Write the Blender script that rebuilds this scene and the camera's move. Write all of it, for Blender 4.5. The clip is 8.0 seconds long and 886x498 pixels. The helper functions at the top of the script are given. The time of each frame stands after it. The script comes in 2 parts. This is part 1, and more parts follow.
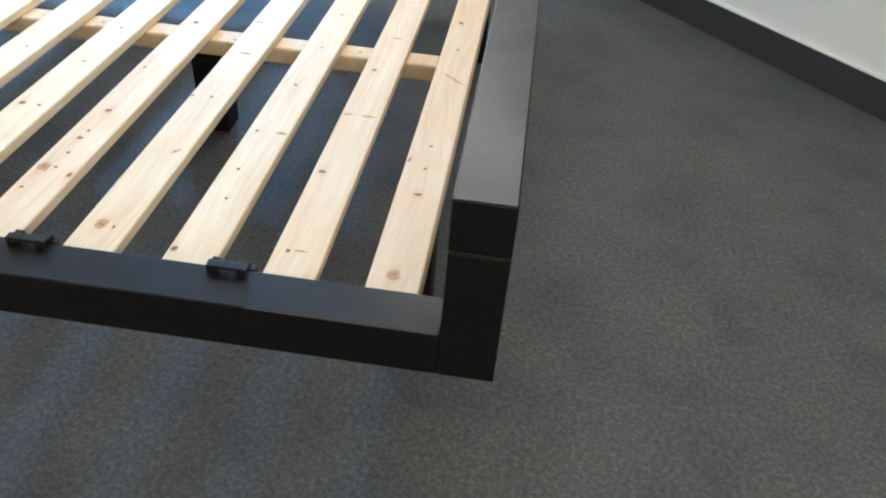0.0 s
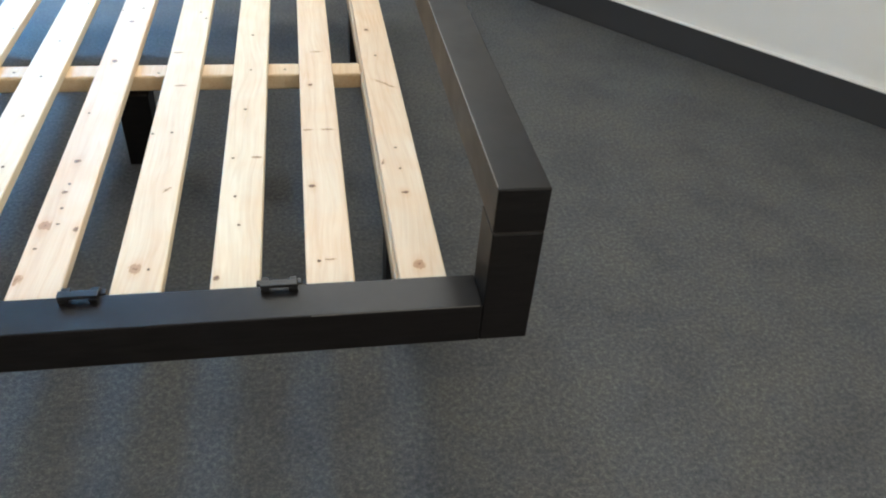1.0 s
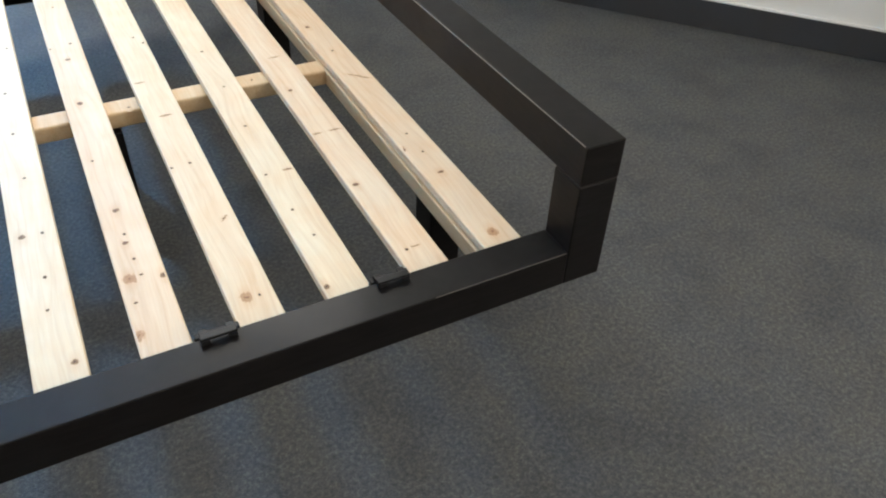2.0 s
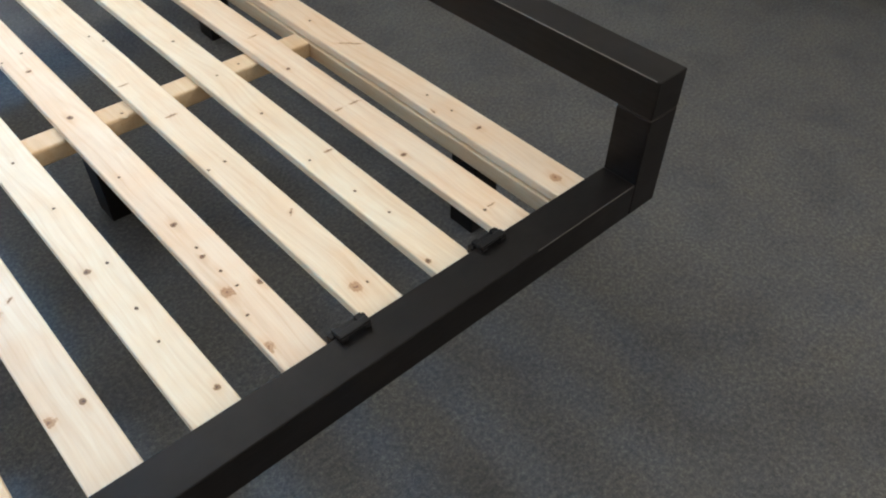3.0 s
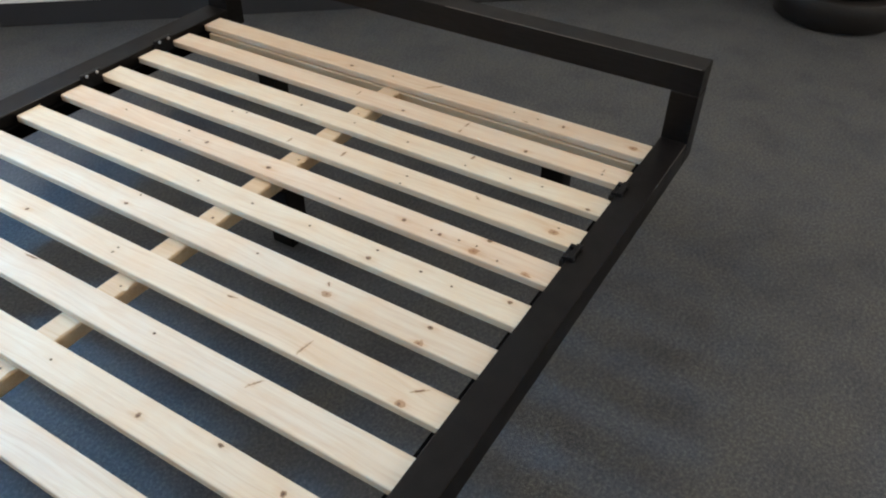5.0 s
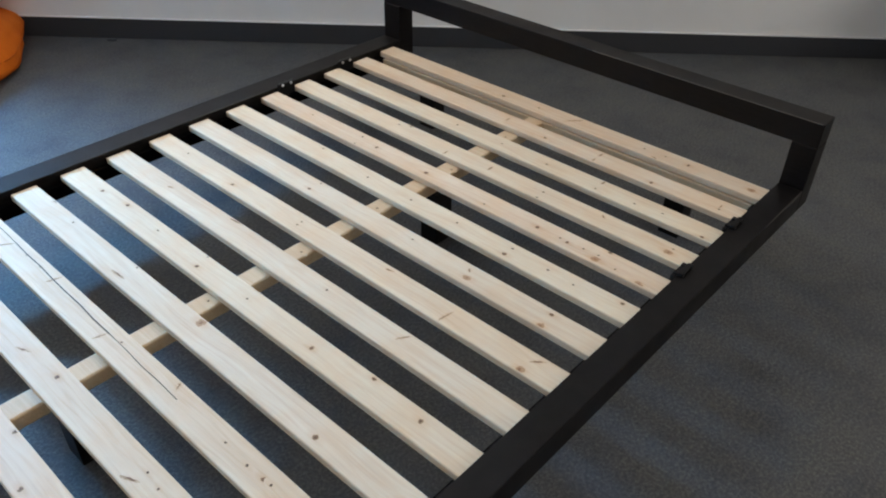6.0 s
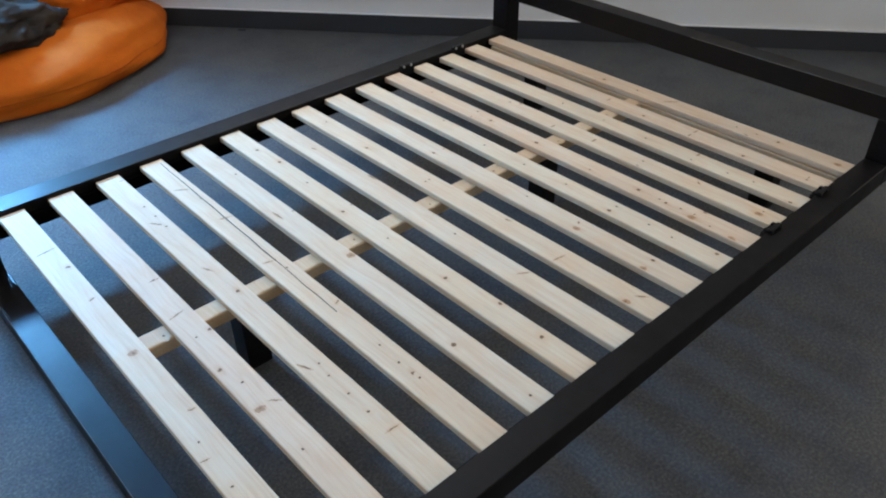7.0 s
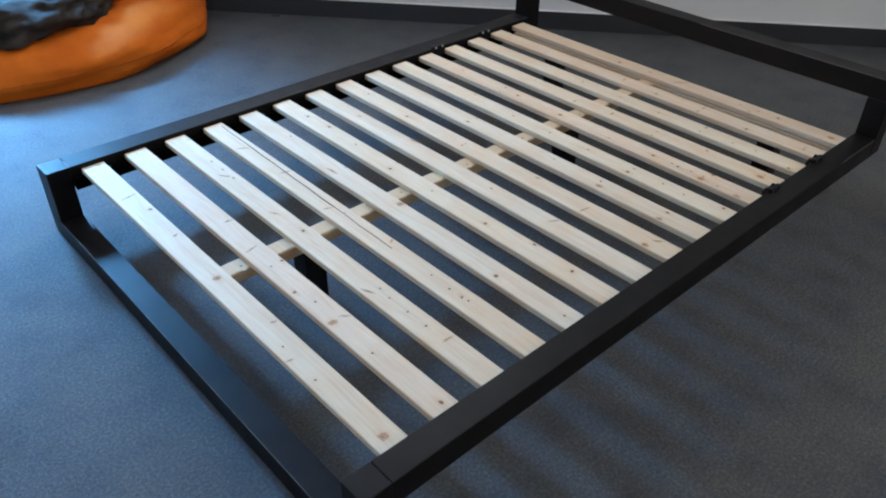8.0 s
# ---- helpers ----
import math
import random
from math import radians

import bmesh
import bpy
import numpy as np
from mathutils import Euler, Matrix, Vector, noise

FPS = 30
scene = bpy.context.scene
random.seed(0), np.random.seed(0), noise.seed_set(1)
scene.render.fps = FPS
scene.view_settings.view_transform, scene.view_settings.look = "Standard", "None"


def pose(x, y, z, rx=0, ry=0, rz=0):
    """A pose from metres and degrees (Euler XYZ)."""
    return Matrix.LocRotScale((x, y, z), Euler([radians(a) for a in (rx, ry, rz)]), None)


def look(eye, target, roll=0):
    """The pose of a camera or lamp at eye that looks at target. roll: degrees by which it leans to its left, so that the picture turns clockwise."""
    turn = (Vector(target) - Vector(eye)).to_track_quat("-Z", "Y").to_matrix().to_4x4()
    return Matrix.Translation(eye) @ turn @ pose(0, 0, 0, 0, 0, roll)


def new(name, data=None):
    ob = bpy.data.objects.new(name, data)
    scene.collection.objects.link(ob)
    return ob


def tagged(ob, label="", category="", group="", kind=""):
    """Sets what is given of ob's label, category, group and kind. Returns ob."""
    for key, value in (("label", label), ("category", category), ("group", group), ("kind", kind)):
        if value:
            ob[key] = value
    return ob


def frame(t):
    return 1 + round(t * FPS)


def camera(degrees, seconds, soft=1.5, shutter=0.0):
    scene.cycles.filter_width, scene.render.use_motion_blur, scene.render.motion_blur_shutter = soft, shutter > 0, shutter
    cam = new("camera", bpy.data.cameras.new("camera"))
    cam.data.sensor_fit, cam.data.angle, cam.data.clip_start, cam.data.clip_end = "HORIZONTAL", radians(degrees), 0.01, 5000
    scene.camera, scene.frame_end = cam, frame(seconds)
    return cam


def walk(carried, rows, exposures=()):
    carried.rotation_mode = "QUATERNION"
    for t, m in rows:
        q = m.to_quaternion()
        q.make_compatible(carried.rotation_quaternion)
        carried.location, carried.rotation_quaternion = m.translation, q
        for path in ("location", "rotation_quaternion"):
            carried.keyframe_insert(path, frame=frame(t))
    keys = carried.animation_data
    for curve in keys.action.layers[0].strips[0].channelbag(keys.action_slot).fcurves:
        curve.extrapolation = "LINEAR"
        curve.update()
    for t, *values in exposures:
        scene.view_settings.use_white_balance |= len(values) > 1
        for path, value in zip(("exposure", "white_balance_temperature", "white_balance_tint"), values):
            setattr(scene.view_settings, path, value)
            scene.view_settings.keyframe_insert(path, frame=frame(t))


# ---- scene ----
cam = camera(59.5, 8.0, soft=2.0)
PATH = [
    (0, (0.087, -0.735, 0.886), (-0.042, 0.828, -0.356), 4.7),
    (0.5, (-0.036, -0.798, 0.924), (0.062, 0.761, -0.324), 4.5),
    (1, (-0.19, -0.852, 0.974), (0.135, 0.675, -0.277), 4.7),
    (1.5, (-0.365, -0.855, 1.011), (0.154, 0.599, -0.26), 4.7),
    (1.7, (-0.469, -0.844, 1.025), (0.136, 0.571, -0.253), 3.4),
    (2.8, (-0.824, -0.638, 1.051), (0.171, 0.421, -0.323), 3.5),
    (3, (-0.882, -0.596, 1.061), (0.097, 0.445, -0.338), 1.4),
    (3.5, (-1.038, -0.513, 1.1), (0.093, 0.36, -0.301), 1.2),
    (4, (-1.246, -0.44, 1.128), (-0.054, 0.374, -0.257), 0.3),
    (4.2, (-1.358, -0.427, 1.158), (-0.105, 0.346, -0.196), -0.0),
    (5.3, (-1.762, -0.418, 1.27), (-0.434, 0.415, 0.028), 0.6),
    (5.5, (-1.807, -0.433, 1.282), (-0.507, 0.472, 0.062), 1.6),
    (6, (-1.938, -0.548, 1.343), (-0.739, 0.522, 0.153), 1.0),
    (6.5, (-2.058, -0.625, 1.377), (-0.97, 0.575, 0.202), 0.3),
    (7, (-2.244, -0.667, 1.383), (-1.158, 0.533, 0.207), -0.6),
    (7.5, (-2.429, -0.737, 1.393), (-1.321, 0.438, 0.214), -1.0),
    (8, (-2.534, -0.8, 1.409), (-1.434, 0.394, 0.242), 0.7),
]
EXPOSURES = [(0.0, 0.33, 6560, 7), (1.5, 0.31, 6680, 8), (3.0, 0.11, 6800, 11), (3.5, -0.03, 6830, 11), (5.5, -0.33, 6750, 13),
             (6.5, -0.58, 6530, 13), (8.0, -0.55, 6200, 13)]
walk(cam, [(t, look(eye, target, roll)) for t, eye, target, roll in PATH], EXPOSURES)

# ---- world and light ----
ROOM = pose(0, 0, 0, 0, 0, -49.7)      # the room stands askew to the bed
X0, X1, Y0, Y1, TOP = -6.2, 2.7, -3.1, 1.513, 3.1
WIN_A = (-5.8, -4.20, 1.35, 2.29)          # along the long wall: from, to, sill, head
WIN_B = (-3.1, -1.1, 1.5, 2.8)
WIN_C = (-2.4, 0.7, 0.9, 2.3)           # along the short wall
WIN_D = (-1.6, 0.8, 1.0, 2.4)           # along the wall beyond the foot end

world = bpy.data.worlds.new("sky")
scene.world = world
world.use_nodes = True
wn = world.node_tree.nodes
sky = wn.new("ShaderNodeTexSky")
sky.sky_type, sky.sun_disc = "NISHITA", False
sky.sun_elevation, sky.sun_rotation = radians(35), radians(200)
world.node_tree.links.new(sky.outputs[0], wn["Background"].inputs[0])
wn["Background"].inputs[1].default_value = 0.10


def window_light(m, span, watts, colour, spread=180):
    lamp = bpy.data.lights.new("window_daylight", "AREA")
    lamp.shape, lamp.size, lamp.size_y = "RECTANGLE", span[1] - span[0] - 0.12, span[3] - span[2] - 0.12
    lamp.energy, lamp.color, lamp.spread = watts, colour, radians(spread)
    new("window_daylight", lamp).matrix_world = ROOM @ m


def middle(span):
    return (span[0] + span[1]) / 2, (span[2] + span[3]) / 2


# the bright patch of blue sky outside the first window
window_light(look((-5.7, 2.5, 3.25), (-2.5, -0.4, 0.0)), (0, 1.75, 0, 1.4), 2950, (0.15, 0.50, 1.0), 120)
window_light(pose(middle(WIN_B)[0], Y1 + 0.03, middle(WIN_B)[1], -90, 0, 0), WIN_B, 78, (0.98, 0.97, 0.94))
window_light(pose(X1 + 0.03, middle(WIN_C)[0], middle(WIN_C)[1], 90, 0, 90), WIN_C, 50, (1.0, 0.93, 0.82))
window_light(pose(X0 - 0.03, middle(WIN_D)[0], middle(WIN_D)[1], 90, 0, -90), WIN_D, 34, (0.95, 0.96, 1.0))


# ---- materials ----
def material(name):
    m = bpy.data.materials.new(name)
    m.use_nodes = True
    return m, m.node_tree.nodes, m.node_tree.links, m.node_tree.nodes["Principled BSDF"]


def node(nodes, kind, **values):
    n = nodes.new(kind)
    for key, value in values.items():
        if key in n.inputs:
            n.inputs[key].default_value = value
    return n


def noise_node(nodes, links, vector, scale, detail=4.0, rough=0.6):
    n = node(nodes, "ShaderNodeTexNoise", Scale=scale, Detail=detail, Roughness=rough)
    links.new(vector, n.inputs["Vector"])
    return n.outputs["Fac"]


def ramp(nodes, links, fac, *stops):
    n = nodes.new("ShaderNodeValToRGB")
    while len(n.color_ramp.elements) < len(stops):
        n.color_ramp.elements.new(0.5)
    for e, (at, colour) in zip(n.color_ramp.elements, stops):
        e.position, e.color = at, (*colour, 1)
    links.new(fac, n.inputs["Fac"])
    return n.outputs["Color"]


def mix(nodes, links, how, fac, a, b):
    n = nodes.new("ShaderNodeMix")
    n.data_type, n.blend_type = "RGBA", how
    for value, socket in ((fac, n.inputs[0]), (a, n.inputs[6]), (b, n.inputs[7])):
        if isinstance(value, (int, float)):
            socket.default_value = value
        elif isinstance(value, tuple):
            socket.default_value = (*value, 1)
        else:
            links.new(value, socket)
    return n.outputs[2]


def bump(nodes, links, height, strength, distance, bsdf):
    n = node(nodes, "ShaderNodeBump", Strength=strength, Distance=distance)
    links.new(height, n.inputs["Height"])
    links.new(n.outputs["Normal"], bsdf.inputs["Normal"])


def scaled_place(nodes, links, sx, sy, sz):
    geo = nodes.new("ShaderNodeNewGeometry")
    m = nodes.new("ShaderNodeMapping")
    m.inputs["Scale"].default_value = (sx, sy, sz)
    links.new(geo.outputs["Position"], m.inputs["Vector"])
    return m.outputs["Vector"], geo.outputs["Position"]


def pine_colour(nodes, links):
    """Pale planed pine: wandering growth lines along y, each board with its own figure; the object's colour is the board's tone."""
    stretched, place = scaled_place(nodes, links, 1.0, 0.045, 1.0)
    board = nodes.new("ShaderNodeMapping")
    board.inputs["Location"].default_value = (0.102 / 0.135, 0, 0)
    board.inputs["Scale"].default_value = (1 / 0.135, 0, 0)
    links.new(place, board.inputs["Vector"])
    floor_ = nodes.new("ShaderNodeVectorMath")
    floor_.operation = "FLOOR"
    links.new(board.outputs["Vector"], floor_.inputs[0])
    tone = nodes.new("ShaderNodeTexWhiteNoise")
    links.new(floor_.outputs["Vector"], tone.inputs["Vector"])
    shift = nodes.new("ShaderNodeVectorMath")
    shift.operation = "MULTIPLY_ADD"
    links.new(tone.outputs["Color"], shift.inputs[0])
    shift.inputs[1].default_value = (0.3, 9.0, 3.0)
    links.new(stretched, shift.inputs[2])
    # the lines swing sideways along the board
    slow = nodes.new("ShaderNodeMapping")
    slow.inputs["Scale"].default_value = (0.25, 3.2, 0.25)
    links.new(shift.outputs["Vector"], slow.inputs["Vector"])
    swing = node(nodes, "ShaderNodeTexNoise", Scale=18.0, Detail=2.0, Roughness=0.5)
    links.new(slow.outputs["Vector"], swing.inputs["Vector"])
    bend = nodes.new("ShaderNodeVectorMath")
    bend.operation = "MULTIPLY_ADD"
    links.new(swing.outputs["Color"], bend.inputs[0])
    bend.inputs[1].default_value = (0.045, 0.0, 0.0)
    links.new(shift.outputs["Vector"], bend.inputs[2])
    grain = noise_node(nodes, links, bend.outputs["Vector"], 150, 4, 0.62)
    rings = noise_node(nodes, links, bend.outputs["Vector"], 62, 1.5, 0.4)
    broad = noise_node(nodes, links, bend.outputs["Vector"], 20, 3, 0.5)
    patch = noise_node(nodes, links, place, 9.0, 3, 0.55)
    wood = ramp(nodes, links, grain, (0.25, (0.69, 0.575, 0.44)), (0.5, (0.755, 0.655, 0.515)), (0.8, (0.79, 0.705, 0.57)))
    lines = ramp(nodes, links, rings, (0.40, (1, 1, 1)), (0.47, (0.90, 0.80, 0.68)), (0.51, (1, 1, 1)), (0.60, (0.95, 0.89, 0.81)), (0.66, (1, 1, 1)))
    wood = mix(nodes, links, "MULTIPLY", 0.42, wood, lines)
    warm = ramp(nodes, links, broad, (0.35, (0.88, 0.75, 0.64)), (0.60, (1, 1, 1)))
    wood = mix(nodes, links, "MULTIPLY", 0.5, wood, warm)
    blush = ramp(nodes, links, patch, (0.36, (1.0, 0.93, 0.86)), (0.56, (1, 1, 1)))
    wood = mix(nodes, links, "MULTIPLY", 0.8, wood, blush)
    info = nodes.new("ShaderNodeObjectInfo")
    return mix(nodes, links, "MULTIPLY", 1.0, wood, info.outputs["Color"]), grain


def make_pine(name="planed_pine", tone=(1, 1, 1)):
    m, n, l, b = material(name)
    colour, grain = pine_colour(n, l)
    colour = mix(n, l, "MULTIPLY", 1.0, colour, tone)
    l.new(colour, b.inputs["Base Color"])
    b.inputs["Roughness"].default_value = 0.62
    bump(n, l, grain, 0.25, 0.002, b)
    return m


def make_knot(name, core, stops, halo, bow=0.0):
    """A knot: a ragged core of the given half-sizes in a halo that fades into the pine; bow bends a long core."""
    m, n, l, b = material(name)
    colour, grain = pine_colour(n, l)
    where = n.new("ShaderNodeUVMap")
    info = n.new("ShaderNodeObjectInfo")
    moved = n.new("ShaderNodeVectorMath")
    moved.operation = "MULTIPLY_ADD"
    l.new(info.outputs["Random"], moved.inputs[0])
    moved.inputs[1].default_value = (37.0, 19.0, 7.0)
    l.new(where.outputs["UV"], moved.inputs[2])
    ragged = node(n, "ShaderNodeTexNoise", Scale=2.6, Detail=3.0, Roughness=0.6)
    l.new(moved.outputs["Vector"], ragged.inputs["Vector"])
    warped = n.new("ShaderNodeVectorMath")
    warped.operation = "MULTIPLY_ADD"
    l.new(ragged.outputs["Color"], warped.inputs[0])
    warped.inputs[1].default_value = (core[0] * 1.5, core[1] * 1.5 + bow, 0)
    l.new(where.outputs["UV"], warped.inputs[2])
    scaled = n.new("ShaderNodeMapping")
    scaled.inputs["Location"].default_value = (-0.75, -(core[1] * 0.75 + bow * 0.5) / core[1], 0)
    scaled.inputs["Scale"].default_value = (1 / core[0], 1 / core[1], 0)
    l.new(warped.outputs["Vector"], scaled.inputs["Vector"])
    far = []
    for vector in (scaled.outputs["Vector"], where.outputs["UV"]):
        length = n.new("ShaderNodeVectorMath")
        length.operation = "LENGTH"
        l.new(vector, length.inputs[0])
        far.append(length.outputs["Value"])
    ringed = ramp(n, l, far[0], *stops, (1.0, (1, 1, 1)))
    around = ramp(n, l, far[1], (0.25, halo), (0.95, (1, 1, 1)))
    shade = mix(n, l, "MULTIPLY", 1.0, ringed, around)
    l.new(mix(n, l, "MULTIPLY", 1.0, colour, shade), b.inputs["Base Color"])
    b.inputs["Roughness"].default_value = 0.6
    bump(n, l, grain, 0.25, 0.002, b)
    return m


def make_dark_wood():
    m, n, l, b = material("black_brown_lacquered_wood")
    stretched, place = scaled_place(n, l, 0.12, 0.12, 1.0)
    grain = noise_node(n, l, stretched, 160, 4, 0.6)
    patch = noise_node(n, l, place, 7, 4, 0.6)
    base = ramp(n, l, grain, (0.3, (0.005, 0.0044, 0.0044)), (0.75, (0.0105, 0.0092, 0.009)))
    dust = mix(n, l, "MIX", ramp(n, l, patch, (0.5, (0, 0, 0)), (0.8, (0.35, 0.35, 0.35))), base, (0.011, 0.0105, 0.0105))
    l.new(dust, b.inputs["Base Color"])
    l.new(ramp(n, l, patch, (0.3, (0.40, 0.40, 0.40)), (0.7, (0.53, 0.53, 0.53))), b.inputs["Roughness"])
    b.inputs["Specular IOR Level"].default_value = 0.11
    b.inputs["Coat Weight"].default_value, b.inputs["Coat Roughness"].default_value = 0.10, 0.20
    bump(n, l, grain, 0.12, 0.001, b)
    return m


def make_carpet():
    m, n, l, b = material("grey_needlefelt_carpet")
    _, place = scaled_place(n, l, 1, 1, 1)
    fibre = noise_node(n, l, place, 330, 3, 0.7)
    clump = noise_node(n, l, place, 125, 4, 0.75)
    stain = noise_node(n, l, place, 5.5, 5, 0.62)
    base = ramp(n, l, clump, (0.33, (0.047, 0.050, 0.054)), (0.50, (0.078, 0.081, 0.085)), (0.67, (0.136, 0.137, 0.136)))
    speck = ramp(n, l, fibre, (0.28, (0.72, 0.72, 0.76)), (0.5, (1, 1, 1)), (0.74, (1.4, 1.37, 1.28)))
    colour = mix(n, l, "MULTIPLY", 0.85, base, speck)
    tint = noise_node(n, l, place, 24, 5, 0.75)
    colour = mix(n, l, "MULTIPLY", 0.3, colour, ramp(n, l, tint, (0.32, (0.90, 0.93, 1.10)), (0.5, (1, 1, 1)), (0.68, (1.18, 1.10, 0.86))))
    worn = ramp(n, l, stain, (0.36, (0.80, 0.81, 0.84)), (0.5, (1, 1, 1)), (0.64, (1.13, 1.11, 1.05)))
    l.new(mix(n, l, "MULTIPLY", 1.0, colour, worn), b.inputs["Base Color"])
    b.inputs["Roughness"].default_value = 0.75
    b.inputs["Specular IOR Level"].default_value = 0.45
    both = n.new("ShaderNodeMath")
    both.operation = "ADD"
    l.new(fibre, both.inputs[0])
    l.new(clump, both.inputs[1])
    bump(n, l, both.outputs[0], 0.8, 0.004, b)
    return m


def make_paint(name, colour, rough=0.85, bumps=0.15):
    m, n, l, b = material(name)
    _, place = scaled_place(n, l, 1, 1, 1)
    fine = noise_node(n, l, place, 180, 3, 0.6)
    broad = noise_node(n, l, place, 2.3, 4, 0.6)
    dim = ramp(n, l, broad, (0.3, tuple(0.93 * c for c in colour)), (0.7, colour))
    l.new(dim, b.inputs["Base Color"])
    b.inputs["Roughness"].default_value = rough
    bump(n, l, fine, bumps, 0.002, b)
    return m


def make_cloth(name, dark, light, weave=420):
    m, n, l, b = material(name)
    _, place = scaled_place(n, l, 1, 1, 1)
    threads = noise_node(n, l, place, weave, 2, 0.6)
    broad = noise_node(n, l, place, 6, 4, 0.6)
    colour = ramp(n, l, broad, (0.3, dark), (0.7, light))
    l.new(mix(n, l, "MULTIPLY", 0.35, colour, ramp(n, l, threads, (0.3, (0.6, 0.6, 0.6)), (0.7, (1.2, 1.2, 1.2)))), b.inputs["Base Color"])
    b.inputs["Roughness"].default_value = 0.9
    b.inputs["Specular IOR Level"].default_value = 0.2
    bump(n, l, broad, 0.3, 0.02, b)
    return m


def make_metal(name, colour, rough):
    m, n, l, b = material(name)
    _, place = scaled_place(n, l, 1, 1, 1)
    b.inputs["Base Color"].default_value = (*colour, 1)
    b.inputs["Metallic"].default_value = 1.0
    fine = noise_node(n, l, place, 300, 3, 0.6)
    l.new(ramp(n, l, fine, (0.3, (rough - 0.06,) * 3), (0.7, (rough + 0.08,) * 3)), b.inputs["Roughness"])
    return m


def make_glass():
    m, n, l, b = material("window_glass")
    b.inputs["Transmission Weight"].default_value = 1.0
    b.inputs["Roughness"].default_value = 0.0
    b.inputs["IOR"].default_value = 1.45
    return m


PINE, BEAM, DARK, CARPET = make_pine(), make_pine("yellowed_sawn_pine", (0.88, 0.78, 0.64)), make_dark_wood(), make_carpet()
PIN = make_knot("pin_knot", (0.40, 0.17), ((0.36, (0.06, 0.045, 0.035)), (0.66, (0.20, 0.15, 0.115)), (0.86, (0.70, 0.61, 0.53))), (0.97, 0.93, 0.88))
OVAL = make_knot("oval_knot", (0.48, 0.22), ((0.22, (0.13, 0.09, 0.065)), (0.45, (0.36, 0.265, 0.20)), (0.66, (0.30, 0.215, 0.16)), (0.86, (0.76, 0.67, 0.58))), (0.93, 0.85, 0.77))
BROAD = make_knot("broad_knot", (0.66, 0.36), ((0.08, (0.30, 0.21, 0.16)), (0.24, (0.56, 0.43, 0.34)), (0.52, (0.72, 0.59, 0.49)), (0.70, (0.60, 0.46, 0.37)), (0.84, (0.84, 0.74, 0.65))), (0.93, 0.84, 0.76))
SPIKE = make_knot("spike_knot", (0.92, 0.26), ((0.20, (0.26, 0.19, 0.15)), (0.50, (0.50, 0.39, 0.31)), (0.80, (0.82, 0.74, 0.67))), (0.95, 0.88, 0.81), 0.7)
WALL = make_paint("white_wall_paint", (0.80, 0.80, 0.78))
CEIL = make_paint("white_ceiling_paint", (0.82, 0.82, 0.81))
SKIRT = make_paint("dark_grey_carpet_strip", (0.035, 0.037, 0.042), 0.9, 0.6)
FRAME = make_paint("white_window_lacquer", (0.75, 0.75, 0.74), 0.4, 0.03)
ORANGE = make_cloth("orange_cotton", (0.56, 0.105, 0.004), (0.68, 0.155, 0.008))
PIPING = make_cloth("dark_orange_piping", (0.44, 0.08, 0.004), (0.52, 0.11, 0.006))
PLUSH = make_cloth("grey_plush", (0.016, 0.013, 0.011), (0.055, 0.045, 0.037), 150)
POT = make_paint("red_glazed_clay", (0.15, 0.014, 0.007), 0.4, 0.08)
SAUCER = make_paint("dark_clay", (0.03, 0.022, 0.018), 0.6, 0.2)
BASIN = make_paint("black_clay", (0.009, 0.008, 0.0075), 0.7, 0.15)
SOIL = make_paint("potting_soil", (0.03, 0.02, 0.014), 0.95, 0.9)
BLACK = make_paint("black_plastic", (0.010, 0.010, 0.011), 0.35, 0.05)
BLACK.node_tree.nodes["Principled BSDF"].inputs["Specular IOR Level"].default_value = 0.15
STEEL = make_metal("zinc_screw_steel", (0.62, 0.62, 0.63), 0.32)
FELT = make_paint("matt_black_stain", (0.002, 0.0018, 0.0018), 1.0, 0.2)
FELT.node_tree.nodes["Principled BSDF"].inputs["Specular IOR Level"].default_value = 0.05
WORN = make_paint("rubbed_bare_edge", (0.052, 0.048, 0.044), 0.6, 0.3)
BARE = make_paint("scuffed_bare_edge", (0.15, 0.135, 0.12), 0.6, 0.3)
RAW = make_paint("raw_fibreboard", (0.018, 0.014, 0.012), 0.8, 0.2)
GLASS = make_glass()


# ---- mesh helpers ----
def mesh_object(name, bm, mat, smooth=False):
    data = bpy.data.meshes.new(name)
    bm.normal_update()
    bm.to_mesh(data)
    bm.free()
    data.materials.append(mat)
    for p in data.polygons:
        p.use_smooth = smooth
    return new(name, data)


def part(name, bm, mat, parent, label="", smooth=False):
    ob = mesh_object(name, bm, mat, smooth)
    ob.parent = parent
    return tagged(ob, label)


def thing(name, x, y, z, label, category, group=""):
    ob = new(name)
    ob.matrix_world = pose(x, y, z)
    ob.empty_display_size = 0.1
    bpy.context.view_layer.update()
    return tagged(ob, label, category, group)


def box(x0, x1, y0, y1, z0, z1, bevel=0.0, steps=2, into=None):
    bm = into or bmesh.new()
    made = bmesh.ops.create_cube(bm, size=1.0, matrix=Matrix.LocRotScale(
        ((x0 + x1) / 2, (y0 + y1) / 2, (z0 + z1) / 2), None, (x1 - x0, y1 - y0, z1 - z0)))
    if bevel:
        edges = {e for v in made["verts"] for e in v.link_edges}
        bmesh.ops.bevel(bm, geom=list(edges), offset=bevel, segments=steps, profile=0.5, affect="EDGES")
    return bm


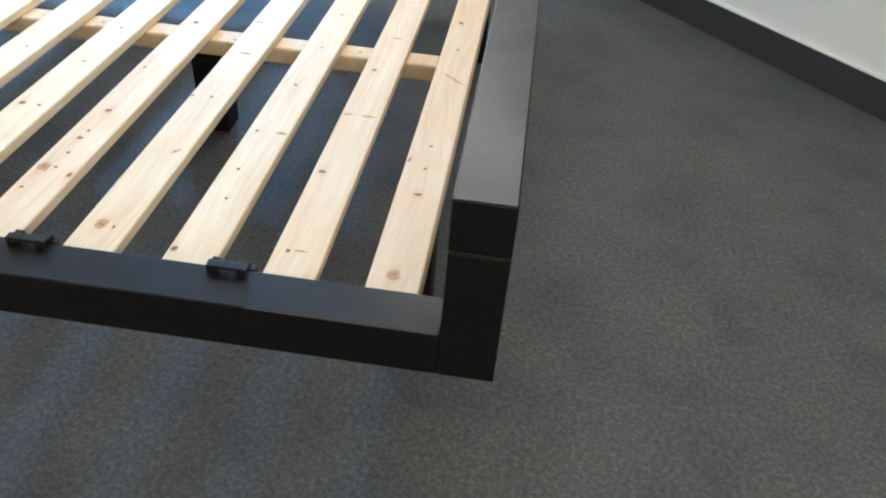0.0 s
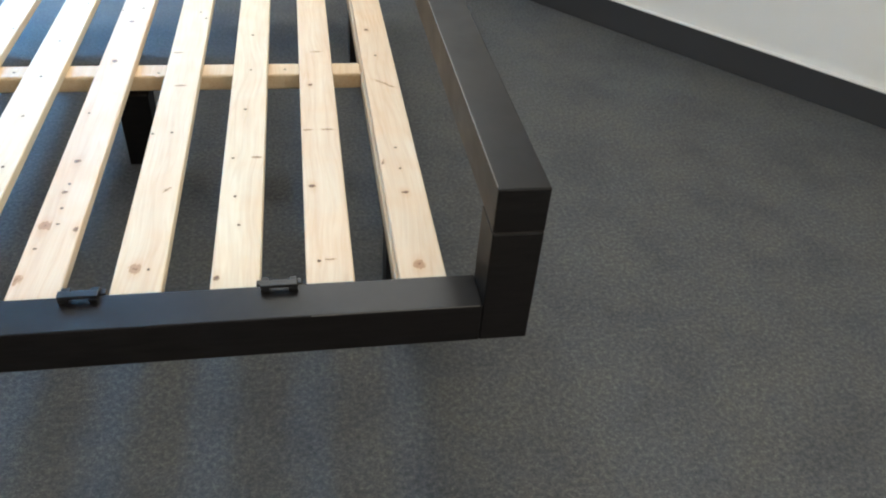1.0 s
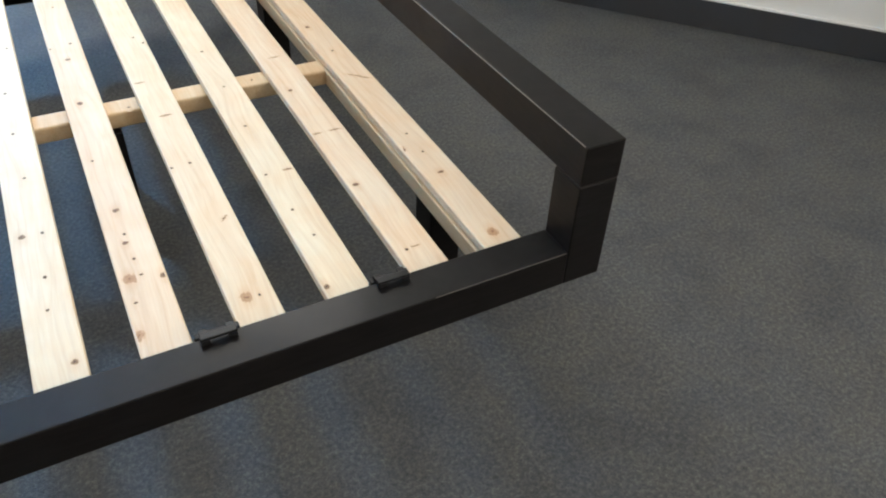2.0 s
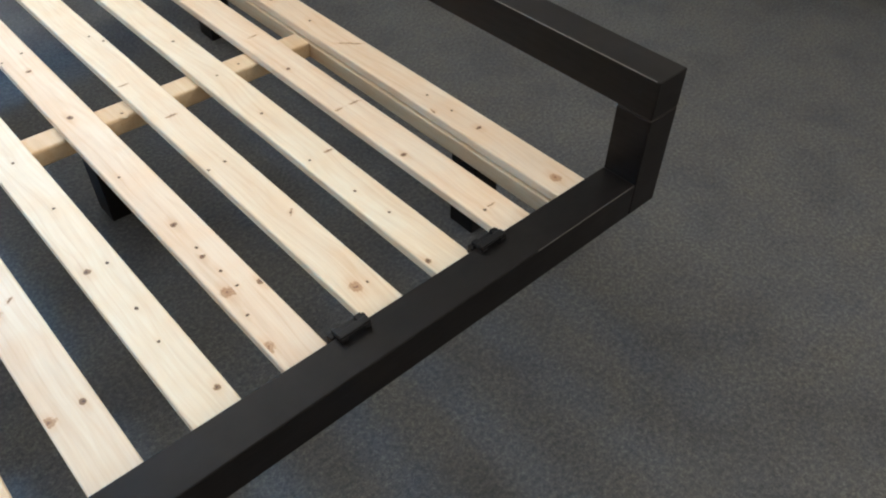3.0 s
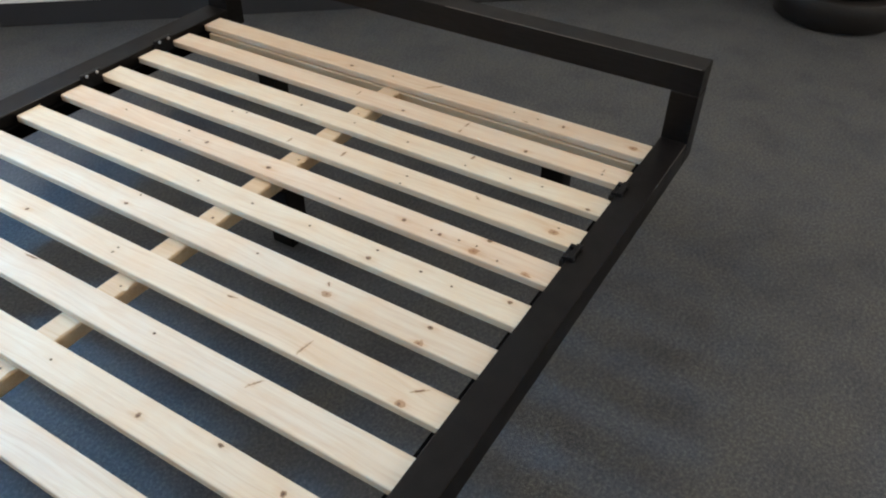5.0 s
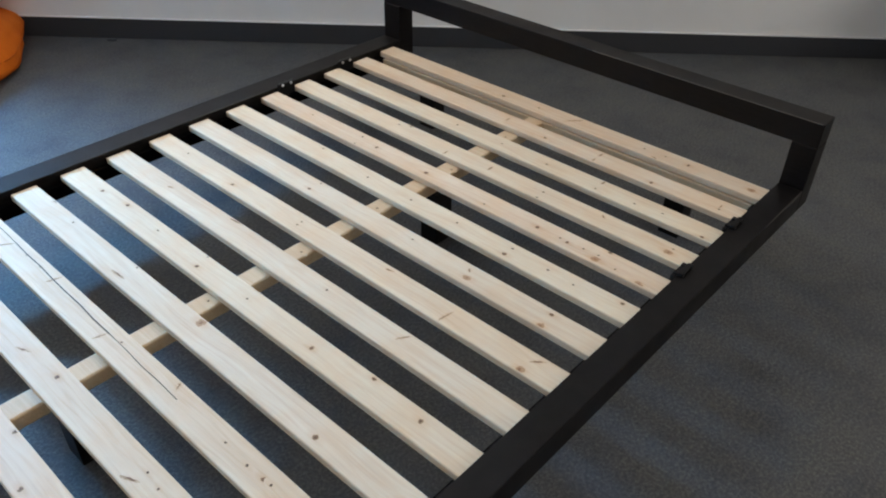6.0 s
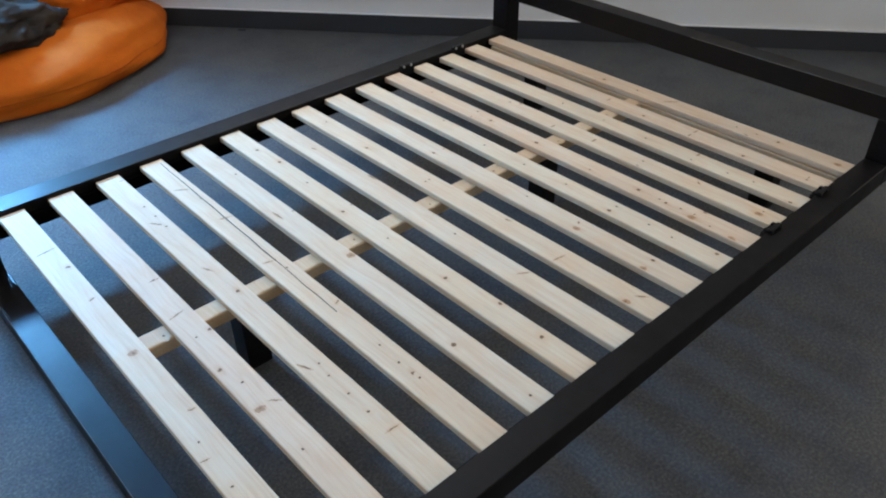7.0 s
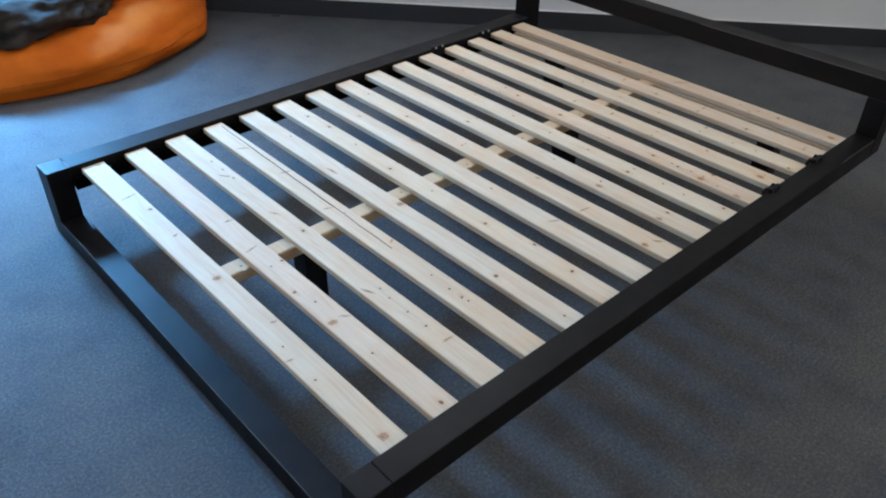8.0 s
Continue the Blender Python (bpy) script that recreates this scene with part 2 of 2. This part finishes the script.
def lathe(profile, turns=48):
    """A body of revolution from (radius, height) pairs, bottom to top."""
    bm = bmesh.new()
    rings = [[bm.verts.new((r * math.cos(a), r * math.sin(a), z)) for a in np.linspace(0, 2 * math.pi, turns, endpoint=False)] for r, z in profile]
    for low, high in zip(rings, rings[1:]):
        for k in range(turns):
            bm.faces.new((low[k], low[(k + 1) % turns], high[(k + 1) % turns], high[k]))
    bm.faces.new(list(reversed(rings[0])))
    bm.faces.new(rings[-1])
    return bm


# ---- room ----
def setting(name, bm, mat, label, category):
    ob = mesh_object(name, bm, mat)
    ob.matrix_world = ROOM
    return tagged(ob, label, category, kind="structure")


setting("floor", box(X0 - 0.2, X1 + 0.2, Y0 - 0.2, Y1 + 0.2, -0.12, 0.0), CARPET, "worn grey needle-felt carpet covering the whole floor", "floor")
setting("ceiling", box(X0 - 0.2, X1 + 0.2, Y0 - 0.2, Y1 + 0.2, TOP, TOP + 0.15), CEIL, "plain white painted ceiling above the room", "ceiling")
north = box(X0 - 0.2, WIN_A[0], Y1, Y1 + 0.2, 0, TOP)
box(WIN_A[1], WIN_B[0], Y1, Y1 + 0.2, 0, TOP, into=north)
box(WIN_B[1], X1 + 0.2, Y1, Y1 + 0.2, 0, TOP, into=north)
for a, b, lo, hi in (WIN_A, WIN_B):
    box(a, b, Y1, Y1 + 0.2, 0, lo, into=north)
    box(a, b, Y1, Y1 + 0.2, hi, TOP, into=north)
setting("wall_north", north, WALL, "white painted wall with two high windows above a dark skirting", "wall")
a, b, lo, hi = WIN_C
east = box(X1, X1 + 0.2, Y0, a, 0, TOP)
box(X1, X1 + 0.2, b, Y1, 0, TOP, into=east)
box(X1, X1 + 0.2, a, b, 0, lo, into=east)
box(X1, X1 + 0.2, a, b, hi, TOP, into=east)
setting("wall_east", east, WALL, "white painted wall with a wide window", "wall")
a, b, lo, hi = WIN_D
west = box(X0 - 0.2, X0, Y0, a, 0, TOP)
box(X0 - 0.2, X0, b, Y1, 0, TOP, into=west)
box(X0 - 0.2, X0, a, b, 0, lo, into=west)
box(X0 - 0.2, X0, a, b, hi, TOP, into=west)
setting("wall_west", west, WALL, "white painted wall with a window beyond the bed", "wall")
setting("wall_dormer", box(-3.64, -3.50, Y1 + 0.2, Y1 + 2.2, 0.8, 4.2), WALL, "white outer cheek wall between two windows", "wall")
setting("wall_south", box(X0 - 0.2, X1 + 0.2, Y0 - 0.2, Y0, 0, TOP), WALL, "plain white painted wall closing the room", "wall")


def window(name, m, width, height, label):
    top = thing(name, 0, 0, 0, label, "window")
    top.matrix_world = m
    tagged(top, kind="structure")
    w, f = width / 2, 0.06
    bm = box(-w, -w + f, -0.03, 0.03, 0, height, 0.004)
    box(w - f, w, -0.03, 0.03, 0, height, 0.004, into=bm)
    box(-w + f, w - f, -0.03, 0.03, 0, f, 0.004, into=bm)
    box(-w + f, w - f, -0.03, 0.03, height - f, height, 0.004, into=bm)
    part("window_frame", bm, FRAME, top)
    pane = part("pane", box(-w + f, w - f, -0.004, 0.004, f, height - f), GLASS, top)
    pane.visible_shadow = False
    part("window_sill", box(-w, w, 0.04, 0.16, -0.001, 0.018, 0.004), FRAME, top)


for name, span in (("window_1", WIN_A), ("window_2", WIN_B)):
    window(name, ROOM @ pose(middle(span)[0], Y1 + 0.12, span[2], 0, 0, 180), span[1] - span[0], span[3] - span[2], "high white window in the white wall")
window("window_3", ROOM @ pose(X1 + 0.12, middle(WIN_C)[0], WIN_C[2], 0, 0, 90), WIN_C[1] - WIN_C[0], WIN_C[3] - WIN_C[2], "wide white window in the end wall")
window("window_4", ROOM @ pose(X0 - 0.12, middle(WIN_D)[0], WIN_D[2], 0, 0, -90), WIN_D[1] - WIN_D[0], WIN_D[3] - WIN_D[2], "white window in the wall beyond the bed")

BASE = 0.091
setting("baseboard", box(X0, X1, Y1 - 0.012, Y1, 0, BASE, 0.003), SKIRT, "dark grey carpet skirting along the white wall", "skirting")
setting("baseboard", box(X1 - 0.012, X1, Y0, Y1 - 0.012, 0, BASE, 0.003), SKIRT, "dark grey carpet skirting along the white wall", "skirting")
setting("trim", box(X0, X1, Y1 - 0.014, Y1, BASE, BASE + 0.004, 0.001), FRAME, "thin pale top edge of the skirting strip", "trim")

# ---- bed frame ----
RAIL_LOW, RAIL_TOP = 0.170, 0.238
NEAR0, NEAR1, FAR0, FAR1 = -0.083, -0.015, 1.451, 1.532
FOOT0, FOOT1, HEAD0, HEAD1 = -2.060, -1.990, 0.038, 0.108
bed = thing("bed", -0.97, 0.73, 0, "low black-brown wooden bed with bare pine slats on carpet", "bed")


def bed_part(name, bm, mat=None, label="", smooth=False):
    bmesh.ops.translate(bm, verts=bm.verts, vec=-bed.matrix_world.translation)
    return part(name, bm, mat or DARK, bed, label, smooth)


E = 0.0022
bed_part("side_rail", box(FOOT1 + 0.0003, HEAD0 - 0.0003, NEAR0, NEAR1, RAIL_LOW, RAIL_TOP, E))
bed_part("side_rail", box(FOOT1 + 0.0003, HEAD0 - 0.0003, FAR0, FAR1, RAIL_LOW, RAIL_TOP, E))
for y0, y1 in ((NEAR0, NEAR1), (FAR0, FAR1)):
    bed_part("head_post", box(HEAD0, HEAD1, y0, y1, RAIL_LOW, 0.3628, E))
    bed_part("foot_post", box(FOOT0, FOOT1, y0, y1, 0.071, RAIL_TOP, E))
    bed_part("joint", box(HEAD0 + 0.0015, HEAD1 - 0.0015, y0 + 0.0012, y1 - 0.0015, 0.3630, 0.3650), RAW, "pale open glue joint")
bed_part("head_bar", box(HEAD0, HEAD1, NEAR0, FAR1, 0.3652, 0.434, E), label="thick black-brown bar across the head end")
bed_part("foot_bar", box(FOOT0, FOOT1, NEAR0, FAR1, 0.0, 0.070, E), label="black-brown bar lying on the carpet")
bed_part("slat_ledge", box(FOOT1, HEAD0, NEAR1, 0.004, 0.168, 0.207, 0.002), FELT)
bed_part("slat_ledge", box(FOOT1, HEAD0, 1.430, FAR0, 0.168, 0.207, 0.002), FELT)
beam = bed_part("centre_beam", box(-1.935, -0.073, 0.698, 0.754, 0.172, 0.207, 0.005), BEAM, "yellowed sawn pine beam under the slats")
bed_part("support_lath", box(-0.0735, -0.002, 0.0055, 1.4285, 0.170, 0.2045, 0.0025), BEAM, "yellowed pine lath under the end slat")
for x, y, top in ((-0.036, 0.220, 0.167), (-0.036, 1.215, 0.167), (-0.552, 0.718, 0.169), (-1.635, 0.722, 0.169)):
    bed_part("leg", box(x - 0.032, x + 0.032, y - 0.032, y + 0.032, 0.0, top, E))


# lacquer rubbed off to the pale wood along two edges
bed_part("worn_edge", box(-0.20, HEAD0 - 0.004, NEAR0 + 0.0004, NEAR0 + 0.0022, RAIL_TOP - 0.0020, RAIL_TOP - 0.0003, 0.0005, 1), WORN, "pale rubbed edge")
bed_part("worn_edge", box(FOOT0 + 0.0002, FOOT0 + 0.0017, NEAR0 + 0.07, FAR0 - 0.002, 0.0685, 0.0700, 0.0004, 1), BARE, "pale rubbed edge")
bed_part("worn_edge", box(FOOT0 + 0.0002, FOOT0 + 0.0016, FAR0 + 0.0002, FAR0 + 0.0016, 0.075, RAIL_TOP - 0.003, 0.0004, 1), BARE, "pale rubbed edge")
bed_part("worn_edge", box(FOOT1 - 0.0012, FOOT1 + 0.0012, FAR0 + 0.004, FAR0 + 0.050, RAIL_TOP - 0.001, RAIL_TOP + 0.0003), BARE, "pale chipped joint")
bed_part("worn_edge", box(HEAD0 + 0.0003, HEAD0 + 0.0026, NEAR0 + 0.006, 0.62, 0.4315, 0.4337, 0.0005, 1), BARE, "pale rubbed edge")


def bracket(x, y, side):
    """A black plate screwed to the inner face of a rail and standing over its edge; side: +1 on the near rail."""
    bm = box(x - 0.032, x + 0.032, y - 0.006, y + 0.006, 0.205, 0.2385 if side > 0 else 0.2495, 0.002)
    if side > 0:        # the near ones hook over the rail's edge with a small bar
        for s in (-0.019, 0.019):
            box(x + s - 0.006, x + s + 0.006, y - 0.022, y + 0.004, 0.2383, 0.2445, 0.0012, into=bm)
        box(x - 0.026, x + 0.026, y - 0.021, y - 0.008, 0.2440, 0.2490, 0.0018, into=bm)
    plate = bed_part("bracket", bm, BLACK, "small black metal bracket")
    for s in (-1, 1) if side < 0 else ():
        sc = lathe([(0.0048, 0), (0.0048, 0.0014), (0.003, 0.0026), (0.0006, 0.003)], 12)
        bmesh.ops.transform(sc, matrix=pose(x + s * 0.017, y + side * 0.006, 0.2435, 90), verts=sc.verts)
        bmesh.ops.translate(sc, verts=sc.verts, vec=-bed.matrix_world.translation)
        part("screw", sc, STEEL, plate, "bright steel screw head", True)


for x in (-0.242, -0.506):
    bracket(x, -0.008, 1)
    bracket(x, FAR0 - 0.007, -1)

# ---- slats ----
PITCH, WIDE, SLAT_TOP, SLAT_LOW = 0.135, 0.070, 0.226, 0.2075
SIZES = {"pin": (0.0085, 0.020, PIN), "oval": (0.0125, 0.027, OVAL), "broad": (0.017, 0.031, BROAD)}


def knot(board, kind, top, layer, rng, y, dx, y2=None, dx2=None):
    """One knot flush in a board's upper face; a spike knot runs from one place to another."""
    if kind == "spike":
        along, mat, b = Vector((dx2 - dx, y2 - y)), SPIKE, 0.010
        a, turn = max(0.012, along.length * 0.62), math.atan2(along.y, along.x)
        dx, y = (dx + dx2) / 2, (y + y2) / 2
    else:
        a, b, mat = SIZES[kind]
        a, b, turn = a * rng.uniform(0.85, 1.15), b * rng.uniform(0.85, 1.2), rng.uniform(-0.12, 0.12)
    c, q = math.cos(turn), math.sin(turn)
    dx = max(-0.030, min(0.030, dx))
    bm = bmesh.new()
    uv = bm.loops.layers.uv.new("UVMap")
    steps, rings, at = 20, [], {}
    for r in (0.0, 0.33, 0.67, 1.0):
        ring = []
        for k in range(steps if r else 1):
            u, v = r * math.cos(2 * math.pi * k / steps), r * math.sin(2 * math.pi * k / steps)
            x, z = dx + c * u * a - q * v * b, y + q * u * a + c * v * b
            x = max(-0.0317, min(0.0317, x))
            vert = bm.verts.new((x, z - 0.715, top + 0.0002 + 0.00006 * layer))
            at[vert] = ((c * (x - dx) + q * (z - y)) / a, (-q * (x - dx) + c * (z - y)) / b)
            ring.append(vert)
        rings.append(ring)
    for k in range(steps):
        bm.faces.new((rings[0][0], rings[1][k], rings[1][(k + 1) % steps]))
        for low, high in ((rings[1], rings[2]), (rings[2], rings[3])):
            bm.faces.new((low[k], high[k], high[(k + 1) % steps], low[(k + 1) % steps]))
    for face in bm.faces:
        for loop in face.loops:
            loop[uv].uv = at[loop.vert]
    ob = part("knot", bm, mat, board)
    ob.color = board.color
    return ob


def slat(number, tone, pins=(), ovals=(), broads=(), spikes=(), crack=None):
    """A slat by its number from the foot, with its knots: place across the bed and offset along it; spikes have two ends."""
    x = -(15 - number) * PITCH - WIDE / 2
    rng = random.Random(number)
    thick = SLAT_TOP - SLAT_LOW + rng.uniform(-0.0008, 0.0008)
    bm = box(-WIDE / 2, WIDE / 2, -0.7285, 0.732, 0, thick, 0.003, 3)
    board = part("slat", bm, PINE, bed, "pale planed pine slat")
    board.matrix_local = Matrix.Translation(Vector((x, 0.715, SLAT_LOW)) - bed.matrix_world.translation)
    board.color = (*tone, 1)
    layer = 0
    for kind, places in (("broad", broads), ("oval", ovals), ("spike", spikes), ("pin", pins)):
        for place in places:
            knot(board, kind, thick, layer, rng, *place)
            layer += 1
    if crack:
        bm = bmesh.new()
        stops = np.linspace(crack[0], crack[1], 15)
        for k, (a, b) in enumerate(zip(stops, stops[1:])):
            d = [crack[2] + (crack[3] - crack[2]) * i / 14 + 0.0011 * math.sin(2.3 * i) for i in (k, k + 1)]
            w = 0.0012 if 3 < k < 11 else 0.0006
            low, high = thick - 0.001, thick + 0.0012
            ends = [bm.verts.new((d[e] + o, y - 0.715, z)) for e, y in ((0, a), (1, b)) for o, z in ((-w, low), (w, low), (w, high), (-w, high))]
            for f in ((0, 3, 2, 1), (4, 5, 6, 7), (0, 1, 5, 4), (1, 2, 6, 5), (2, 3, 7, 6), (3, 0, 4, 7)):
                bm.faces.new([ends[i] for i in f])
        part("crack", bm, SAUCER, board, "long dark drying crack")
    return board


CREAM, PEACH, PALE, STRAW = (1.0, 1.0, 0.95), (1.0, 0.94, 0.88), (0.98, 0.99, 0.97), (1.0, 0.98, 0.92)
slat(1, CREAM, pins=((0.238, -0.015), (0.371, -0.01)),
     ovals=((1.093, 0.021),),
     broads=((0.023, -0.004), (0.689, 0.005)),
     spikes=((0.326, -0.033, 0.322, -0.012), (0.458, 0.011, 0.455, 0.028), (1.19, -0.025, 1.2, 0.032), (0.926, 0.004, 0.932, 0.022)))
slat(2, PEACH, pins=((0.221, -0.01), (0.451, -0.003), (0.64, -0.006)),
     ovals=((0.014, 0.006), (0.514, -0.019), (0.644, 0.033)),
     broads=((0.363, -0.015),),
     spikes=((0.372, 0.008, 0.354, 0.03), (0.896, 0.004, 0.896, 0.033), (0.734, -0.024, 0.745, 0.017)))
slat(3, STRAW, pins=((0.346, 0.004), (0.278, 0.004), (0.212, 0.003), (0.39, 0.01), (1.224, 0.012), (1.158, 0.013), (1.092, 0.012)),
     ovals=((0.722, 0.01),),
     spikes=((0.147, -0.006, 0.146, 0.029), (0.417, -0.026, 0.382, -0.01), (0.865, -0.008, 0.83, 0.006), (1.137, -0.014, 1.101, 0.012), (1.403, 0.022, 1.401, 0.033)))
slat(4, STRAW, pins=((0.346, 0.005), (0.277, 0.001), (0.213, 0.004), (0.72, 0.011), (1.155, 0.013), (1.088, 0.013)),
     ovals=((0.232, 0.002),),
     spikes=((0.775, -0.024, 0.767, 0.002), (1.026, -0.005, 1.016, 0.032), (1.246, -0.022, 1.224, 0.013), (0.52, 0.013, 0.535, 0.033)),
     crack=(0.50, 1.42, 0.002, 0.020))
slat(5, PALE, pins=((0.024, -0.001), (0.923, 0.03), (1.205, 0.017)),
     ovals=((0.237, -0.013),),
     broads=((0.653, 0.023),),
     spikes=((0.954, -0.015, 0.906, -0.012), (1.342, 0.028, 1.314, 0.033)))
slat(6, CREAM, pins=((0.646, 0.002), (0.839, 0.031), (1.021, 0.008)),
     ovals=((0.123, 0.01), (0.265, 0.025), (0.421, -0.003), (0.827, -0.008), (1.178, 0.016), (1.289, 0.006)))
slat(7, PALE, pins=((0.542, 0.008),),
     spikes=((0.315, 0.001, 0.298, 0.028), (1.189, 0.002, 1.166, 0.009), (0.947, 0.027, 0.875, 0.033)))
slat(8, STRAW, pins=((0.794, 0.007), (1.3, 0.005), (0.792, -0.009)),
     ovals=((1.069, -0.008),),
     broads=((0.071, -0.028),),
     spikes=((0.07, 0.005, 0.044, 0.026), (0.291, -0.033, 0.285, 0.012), (0.504, 0.019, 0.478, 0.023)))
slat(9, PALE, pins=((0.537, 0.01), (0.899, 0.026)),
     ovals=((0.122, 0.017), (0.902, -0.013)),
     broads=((0.119, -0.029), (0.341, -0.012)),
     spikes=((0.351, 0.008, 0.357, 0.016),))
slat(10, CREAM, pins=((0.147, 0.0), (0.222, 0.005), (0.334, 0.014), (0.505, 0.004), (0.664, 0.0), (1.042, 0.021), (0.831, 0.0)),
     ovals=((0.028, 0.02), (0.336, -0.016)))
slat(11, PEACH, pins=((0.167, 0.0), (0.108, -0.02), (0.208, -0.003), (0.276, -0.005), (0.511, -0.017), (1.012, 0.014), (0.999, -0.033), (1.23, 0.004)),
     ovals=((0.152, 0.033), (0.253, -0.008), (0.346, -0.006), (0.731, -0.007), (0.935, -0.002)),
     broads=((0.164, -0.018), (0.04, -0.033)))
slat(12, STRAW, pins=((0.048, 0.012), (0.43, -0.032), (0.433, 0.004), (0.989, 0.011), (0.952, 0.026)),
     broads=((0.051, -0.007),),
     spikes=((0.245, 0.012, 0.254, 0.019), (0.616, -0.01, 0.617, 0.014), (0.769, -0.03, 0.769, -0.008)))
slat(13, CREAM, pins=((0.146, -0.001), (0.224, -0.01), (0.341, -0.019), (0.515, -0.004), (0.683, 0.001), (0.858, 0.0)),
     ovals=((0.021, -0.027),),
     spikes=((0.342, 0.013, 0.341, 0.032),))
slat(14, PEACH, pins=((0.048, -0.015),),
     ovals=((0.247, -0.02), (0.613, -0.014)),
     spikes=((0.051, -0.011, 0.05, 0.011), (0.432, -0.033, 0.433, -0.01), (0.433, -0.003, 0.431, 0.029), (0.768, -0.01, 0.77, 0.016)))
slat(15, PEACH, pins=((0.289, -0.001), (0.358, -0.001), (0.744, -0.003)),
     ovals=((0.216, -0.001), (0.883, -0.012)),
     broads=((0.027, -0.002),),
     spikes=((0.301, -0.033, 0.321, -0.026), (0.636, -0.024, 0.587, 0.03)))

for x, y in ((-0.495, 0.712), (-0.779, 0.722), (-1.04, 0.716), (-1.30, 0.724), (-1.84, 0.718), (-0.235, 0.722)):
    k = knot(beam, "pin", 0, 0, random.Random(int(-1000 * x)), y, 0)
    k.color = (0.88, 0.78, 0.64, 1)
    k.matrix_local = Matrix.Translation(Vector((x, 0.715, 0.2071)) - bed.matrix_world.translation)

# ---- orange bean chair ----
def lump(bm, centre, radii, turn, rough, seed, power=2.0):
    """A soft cushion-like body with creases."""
    made = bmesh.ops.create_icosphere(bm, subdivisions=5, radius=1.0)
    m = pose(*centre, 0, 0, turn)
    for v in made["verts"]:
        d = v.co.normalized()
        k = (abs(d.x) ** power + abs(d.y) ** power + abs(d.z) ** power) ** (-1 / power)
        k *= 1 + rough * noise.fractal(d * 2.2 + Vector((seed, 0, 0)), 0.9, 2.1, 4)
        v.co = m @ Vector((d.x * k * radii[0], d.y * k * radii[1], d.z * k * radii[2]))
    return bm


chair = thing("bean_chair", -1.51, 3.32, 0, "large slouching orange cotton bean chair on the carpet", "bean bag")
seat = lump(bmesh.new(), (0, 0, 0.06), (0.83, 0.80, 0.20), 0, 0.045, 1.0, 2.15)
for v in seat.verts:
    r = math.hypot(v.co.x, v.co.y)
    if v.co.z > 0.06:
        v.co.z -= 0.10 * math.exp(-(r / 0.5) ** 4)
    v.co.z = max(v.co.z, 0.0)
part("seat", seat, ORANGE, chair, "sagging round orange seat", True)
seam = bmesh.new()
loops = []
for k in range(96):
    a = 2 * math.pi * k / 96
    d = Vector((math.cos(a), math.sin(a), 0.06)).normalized()
    q = (abs(d.x) ** 2.15 + abs(d.y) ** 2.15 + abs(d.z) ** 2.15) ** (-1 / 2.15)
    q *= 1 + 0.045 * noise.fractal(d * 2.2 + Vector((1.0, 0, 0)), 0.9, 2.1, 4)
    centre, out = Vector((d.x * q * 0.83, d.y * q * 0.80, 0.06 + d.z * q * 0.20)), Vector((d.x, d.y, 0)).normalized()
    loops.append([seam.verts.new(centre + 0.003 * (math.cos(b) * out + math.sin(b) * Vector((0, 0, 1)))) for b in np.linspace(0, 2 * math.pi, 6, endpoint=False)])
for k in range(96):
    for i in range(6):
        seam.faces.new((loops[k][i], loops[(k + 1) % 96][i], loops[(k + 1) % 96][(i + 1) % 6], loops[k][(i + 1) % 6]))
part("seam", seam, PIPING, chair, "darker orange piped seam", True)
back = lump(bmesh.new(), (0.43, 0.16, 0.25), (0.37, 0.50, 0.21), 12, 0.07, 4.0, 2.3)
part("backrest", back, ORANGE, chair, "plump orange backrest", True)

cushion = thing("plush_cushion", -1.60, 3.02, 0.13, "crumpled grey-brown plush cushion lying on the orange chair", "cushion")
part("cover", lump(bmesh.new(), (0, 0, 0.10), (0.40, 0.31, 0.13), 20, 0.24, 9.0), PLUSH, cushion, "", True)

# ---- plant pot ----
pot = thing("plant_pot", 1.74, -0.19, 0, "dark red glazed plant pot in a deep black saucer", "plant pot")
part("saucer", lathe([(0.20, 0.0), (0.232, 0.010), (0.246, 0.085), (0.246, 0.120), (0.238, 0.126), (0.19, 0.122), (0.02, 0.121)]), BASIN, pot, "deep black saucer", True)
part("pot", lathe([(0.15, 0.124), (0.195, 0.136), (0.222, 0.175), (0.236, 0.26), (0.240, 0.40), (0.247, 0.405), (0.250, 0.44), (0.230, 0.442), (0.218, 0.38)]), POT, pot, "", True)
part("soil", lathe([(0.21, 0.37), (0.215, 0.395), (0.1, 0.405), (0.01, 0.41)]), SOIL, pot, "", True)

# ---- scrap by the skirting ----
scrap = thing("paper_scrap", -0.445, 2.80, 0, "small crumpled grey paper scrap lying by the skirting", "paper")
sheet = bmesh.new()
bmesh.ops.create_grid(sheet, x_segments=8, y_segments=4, size=1.0)
for v in sheet.verts:
    v.co = Vector((v.co.x * 0.022, v.co.y * 0.010, 0.004 + 0.003 * noise.noise(v.co * 2.5) + 0.002 * abs(v.co.x)))
bmesh.ops.solidify(sheet, geom=sheet.faces[:], thickness=0.0012)
bmesh.ops.rotate(sheet, verts=sheet.verts, matrix=Matrix.Rotation(radians(-49.7), 3, "Z"))
low = min(v.co.z for v in sheet.verts)
bmesh.ops.translate(sheet, verts=sheet.verts, vec=(0, 0, -low))
part("sheet", sheet, SKIRT, scrap)
